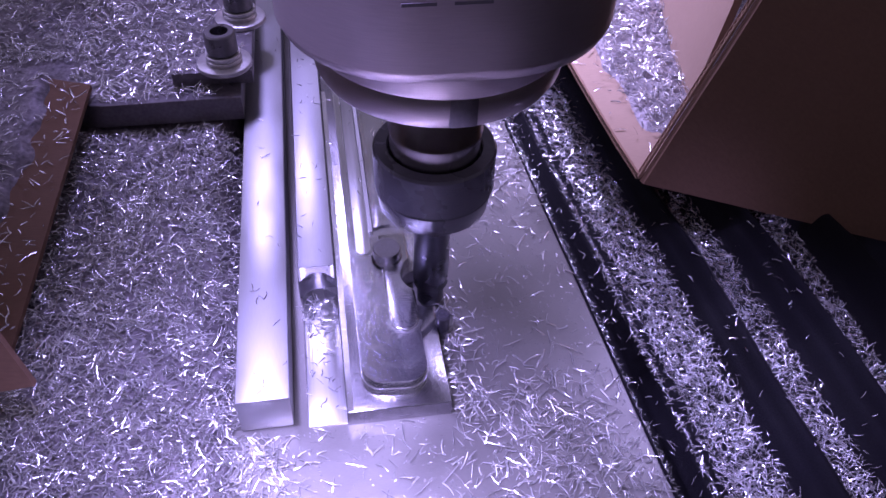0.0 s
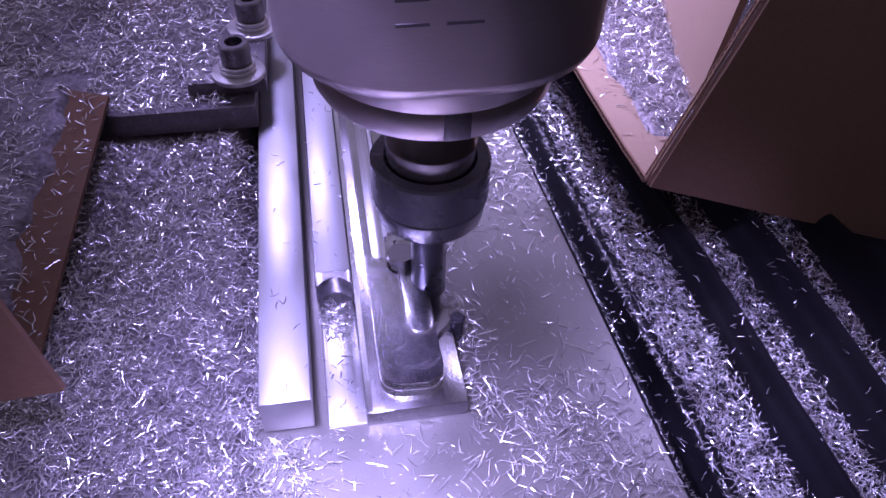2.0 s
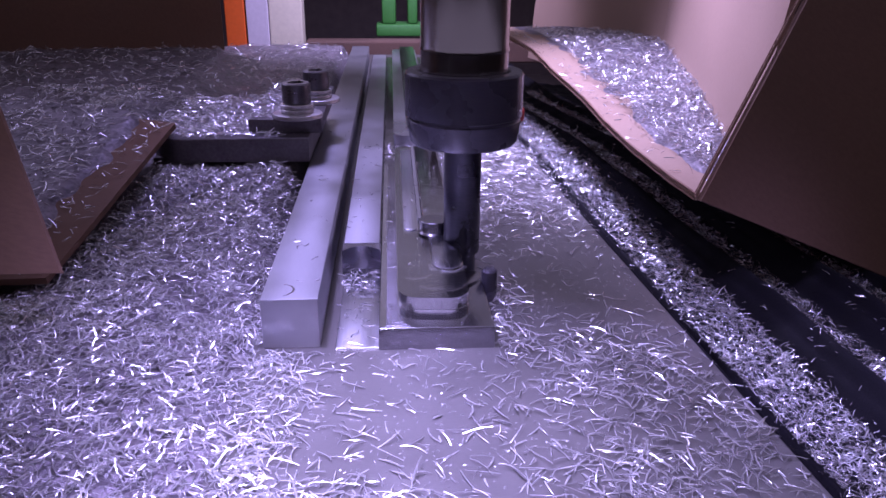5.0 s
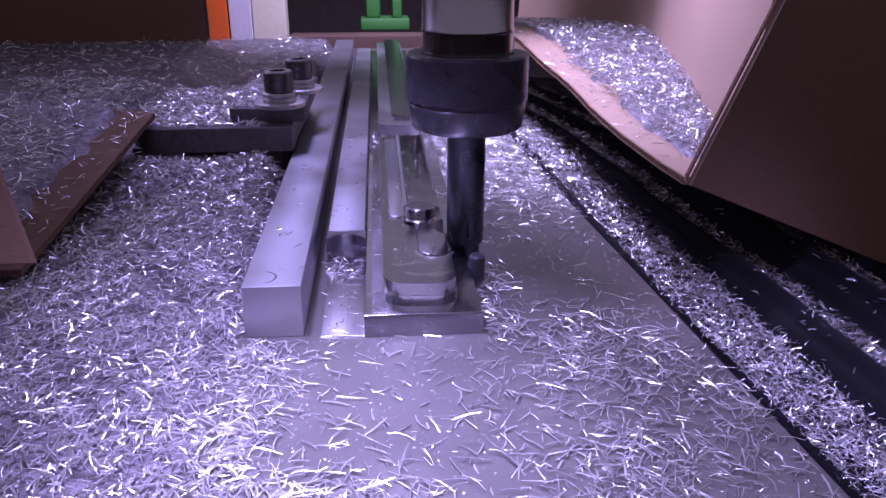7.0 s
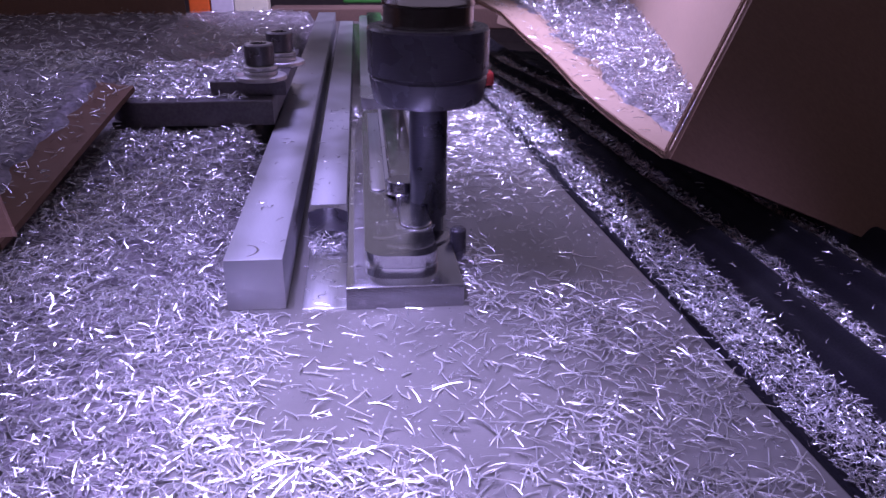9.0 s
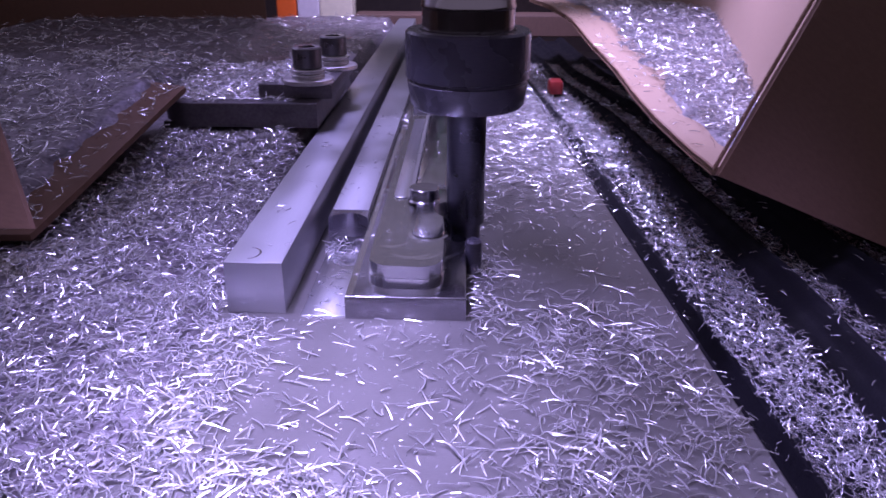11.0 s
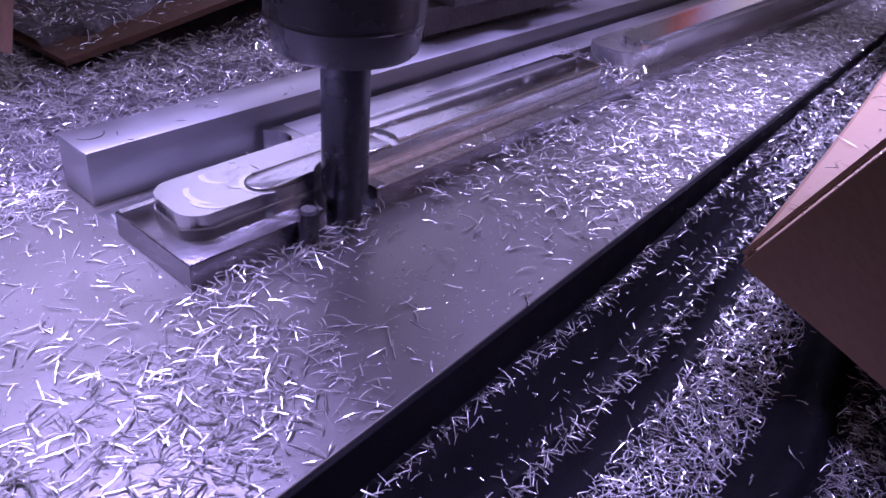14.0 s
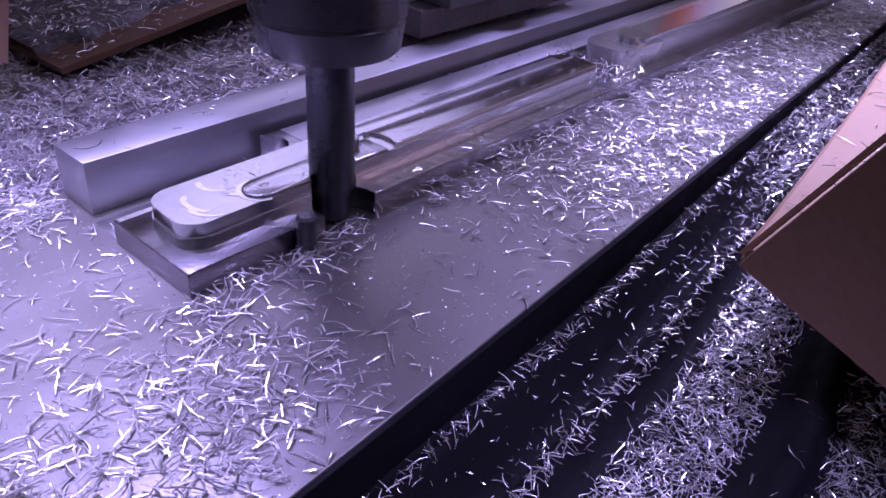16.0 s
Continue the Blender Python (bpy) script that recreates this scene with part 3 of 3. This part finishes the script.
def flap_heap(u, v):
    p = [Vector(q) for q in LEFT_FLAP]
    w = 0.05 + 0.95 * v
    q = (p[0] * (1 - u) + p[1] * u) * (1 - w) + (p[3] * (1 - u) + p[2] * u) * w
    return (q.x, q.y, q.z + 1.0 + 5.0 * smooth(0.0, 0.06, v + 0.03 * noise.noise(q * 0.08)) + 1.5 * noise.noise(q * 0.06))


tagged(sheet("swarf_mat", SWARF_SHADED, flap_heap, 90, 120), "matted layer of chips, darkened for shade, on the carton flap", "metal chips", kind="stuff")
make_chips("chips_left_flap", on_board(LEFT_FLAP, 9500, 0.0, 1.0, 0.09, 0.85, 5.0) + on_board(LEFT_FLAP, 130, 0.0, 1.0, 0.0, 0.08, 3.5), "aluminium chips lying on the carton flap", 0.25)
make_chips("chips_far_left", scatter(5200, -330, -0.6, 300, 720, lambda x, y: 1, lambda x, y: max(0.3, heap_top(x, y)) + abs(rng.normal(0, 1))), "chips far along the plate", 0.3)


def front_d(x, y):
    if x > edge_x(y) - 1 or (y > -4 and x < 82.6):
        return 0.0
    pool = math.hypot((x - 58) / 46, (y + 38) / 44)
    d = (0.06 + smooth(0.7, 1.3, pool)) * max(0.15, patchy(x, y, 0.03)) * (0.3 + 0.7 * smooth(-40, -110, y)) * smooth(25, -45, y)
    d += 0.5 * math.exp(-((x - 118) / 24) ** 2 - ((y + 20) / 28) ** 2) + 0.75 * smooth(24, 0, x) * smooth(22, -4, y)
    d += 0.75 * math.exp(-((x - 88) / 7) ** 2) * smooth(-16, 3, y) * max(0.1, patchy(x, y, 0.05))
    return d + 0.055 * (0.3 + 0.7 * smooth(-2, -12, y))


make_chips("chips_front", scatter(8600, 0, 158, -210, 62, front_d, lambda x, y: 0.2 + abs(rng.normal(0, 0.4)) + 1.6 * smooth(-90, -190, y) + 1.5 * math.exp(-((x - 86) / 6) ** 2) * smooth(-14, 5, y) * 2.5 * rng.random()), "aluminium chips scattered over the front of the plate", 0.12, (3.5, 11.5), (0.24, 0.62))


def right_d(x, y):
    if x > edge_x(y) - 0.5:
        return 0
    near = math.exp(-((x - 87) / 8) ** 2) * max(0.1, patchy(x, y, 0.04))
    far = smooth(85, 210, y) * (0.5 + 0.5 * smooth(90, 120, x))
    return near * 0.5 + far * 0.8 + 0.03


make_chips("chips_right", scatter(4800, 82.6, 156, 62, 420, right_d, lambda x, y: 0.3 + abs(rng.normal(0, 0.6)) + 4.5 * math.exp(-((x - 86) / 7) ** 2) * rng.random()), "loose aluminium chips on the plate beside the workpiece", 0.16)
make_chips("metal_fines", scatter(2600, 0, 156, -120, 160, lambda x, y: 1 if x < edge_x(y) - 1 and (y < -2 or x > 87) else 0, lambda x, y: 0.1), "tiny bright metal crumbs on the plate", 0.1, (0.5, 1.6), (0.15, 0.4))
make_chips("chips_far_right", scatter(3500, 86, 150, 420, 760, lambda x, y: 1 if x < edge_x(y) else 0, lambda x, y: 0.3 + abs(rng.normal(0, 1))), "chips far along the plate", 0.2)


def cover_d(x, y):
    u = (x - edge_x(y)) / fold_scale(y)
    if u < 3:
        return 0.03 if u > 0 else 0
    d = 0.62 * math.exp(-((u - 7.2) / 1.6) ** 2) + 0.75 * math.exp(-((u - 28.2) / 1.6) ** 2) + 0.10 * smooth(9, 14, u) * smooth(25, 20, u)
    d += smooth(35, 42, u) * smooth(69, 60, u) + 0.8 * smooth(84, 90, u) * smooth(108, 100, u) + 0.6 * smooth(130, 135, u) * smooth(160, 150, u)
    d += 1.1 * smooth(190, 340, y) * smooth(4, 10, u) * smooth(74, 58, u)
    return min(1, d) + 0.012


make_chips("chips_cover", scatter(35000, 110, 300, -160, 600, cover_d, lambda x, y: ground_z(x, y) + 0.4 + abs(rng.normal(0, 0.8))), "aluminium chips lying in the folds of the rubber cover", 0.3, (2.4, 7.0), (0.2, 0.46))


def on_flap(n, u0, u1, v0, v1, lift):
    """Places strewn over the sagging flap, in millimetres."""
    out = []
    for _ in range(n):
        x, y, z = flap_point(rng.uniform(u0, u1), v0 + (v1 - v0) * rng.random() ** 0.8, 4)
        out.append((x, y, z + lift + abs(rng.normal(0, 0.8))))
    return out


def carton_heap(u, v):
    rim = smooth(0.0, 0.10, u + 0.04 * noise.noise(Vector((v * 25, u * 9, 2))))
    return flap_point(0.05 + 0.95 * u, 0.03 + 0.94 * v, 3.0 + rim * (3.0 + 2.5 * noise.noise(Vector((u * 12, v * 24, 4)))))


tagged(sheet("swarf_heap", SWARF_SHADED, carton_heap, 60, 110), "matted heap of chips on the sagging carton flap", "metal chips", kind="stuff")
make_chips("chips_carton", on_flap(11000, 0.08, 0.72, 0.035, 0.85, 3.4) + on_flap(3500, 0.06, 0.5, 0.035, 0.45, 4.2) + on_flap(120, 0.0, 0.06, 0.0, 0.8, 0.4), "heap of bright aluminium chips on the carton flap", 0.35)
make_chips("chips_gap", scatter(260, 42, 86, 224, 248, lambda x, y: 1, lambda x, y: 8.5 + 6 * rng.random()), "chips piled between the two islands", 0.4, (3, 7))
make_chips("chips_strap", scatter(2400, -87, 5, 179, 298, lambda x, y: (1.0 if x < -16 else 0.12) if (x < -1 or y > 192) and (x > -70 or math.hypot(x + 68, y - 197) < 19 or y > 197) else 0.0, lambda x, y: (42.2 if x > -34 and y > 190 else 34.2) + abs(rng.normal(0, 0.8))), "chips lying on the clamp strap", 0.25)
make_chips("chips_slot", scatter(90, 25, 40, 40, 65, lambda x, y: smooth(38, 64, y), lambda x, y: 0.4 + 3 * rng.random() * smooth(45, 66, y)), "chips packed in the end of the milled slot", 0.3, (3, 7))
make_chips("chips_slot_floor", scatter(34, 25, 40, -8, 50, lambda x, y: 1, lambda x, y: 0.7), "few chips in the milled slot", 0.1, (3, 6))
spots = scatter(26, 1, 19, 10, 400, lambda x, y: 1, lambda x, y: 19.2)
spots += scatter(44, 50, 72, 12, 210, lambda x, y: 1 if math.hypot(x - 80.5, y - 57.5) > 13 and math.hypot(x - 64, y - 70) > 8 else 0, lambda x, y: 18.3)
spots += scatter(40, 42.5, 46.5, 10, 210, lambda x, y: 1, lambda x, y: 8.8) + scatter(34, 75, 81, 80, 210, lambda x, y: 1, lambda x, y: 8.8) + scatter(30, 25, 40, 75, 260, lambda x, y: 1, lambda x, y: 11.7)
make_chips("chips_parts", spots, "single thin chips lying on the metal parts", 0.06, (2.5, 5.5), (0.25, 0.5))


# ---- motions ----
def motions():
    # the cutter goes round the bore once in about 3.5 s
    rows = []
    for k in range(65):
        t = k * 0.25
        a = radians(-5 + 101.3 * t)
        late = smooth(10.2, 12.4, t)
        rows.append((t, pose((78.4 - 1.3 * late + 3.9 * math.cos(a)) * MM, (58.7 - 1.0 * late + 4.0 * math.sin(a)) * MM, 59.8 * MM)))
    walk(spindle, rows)


motions()
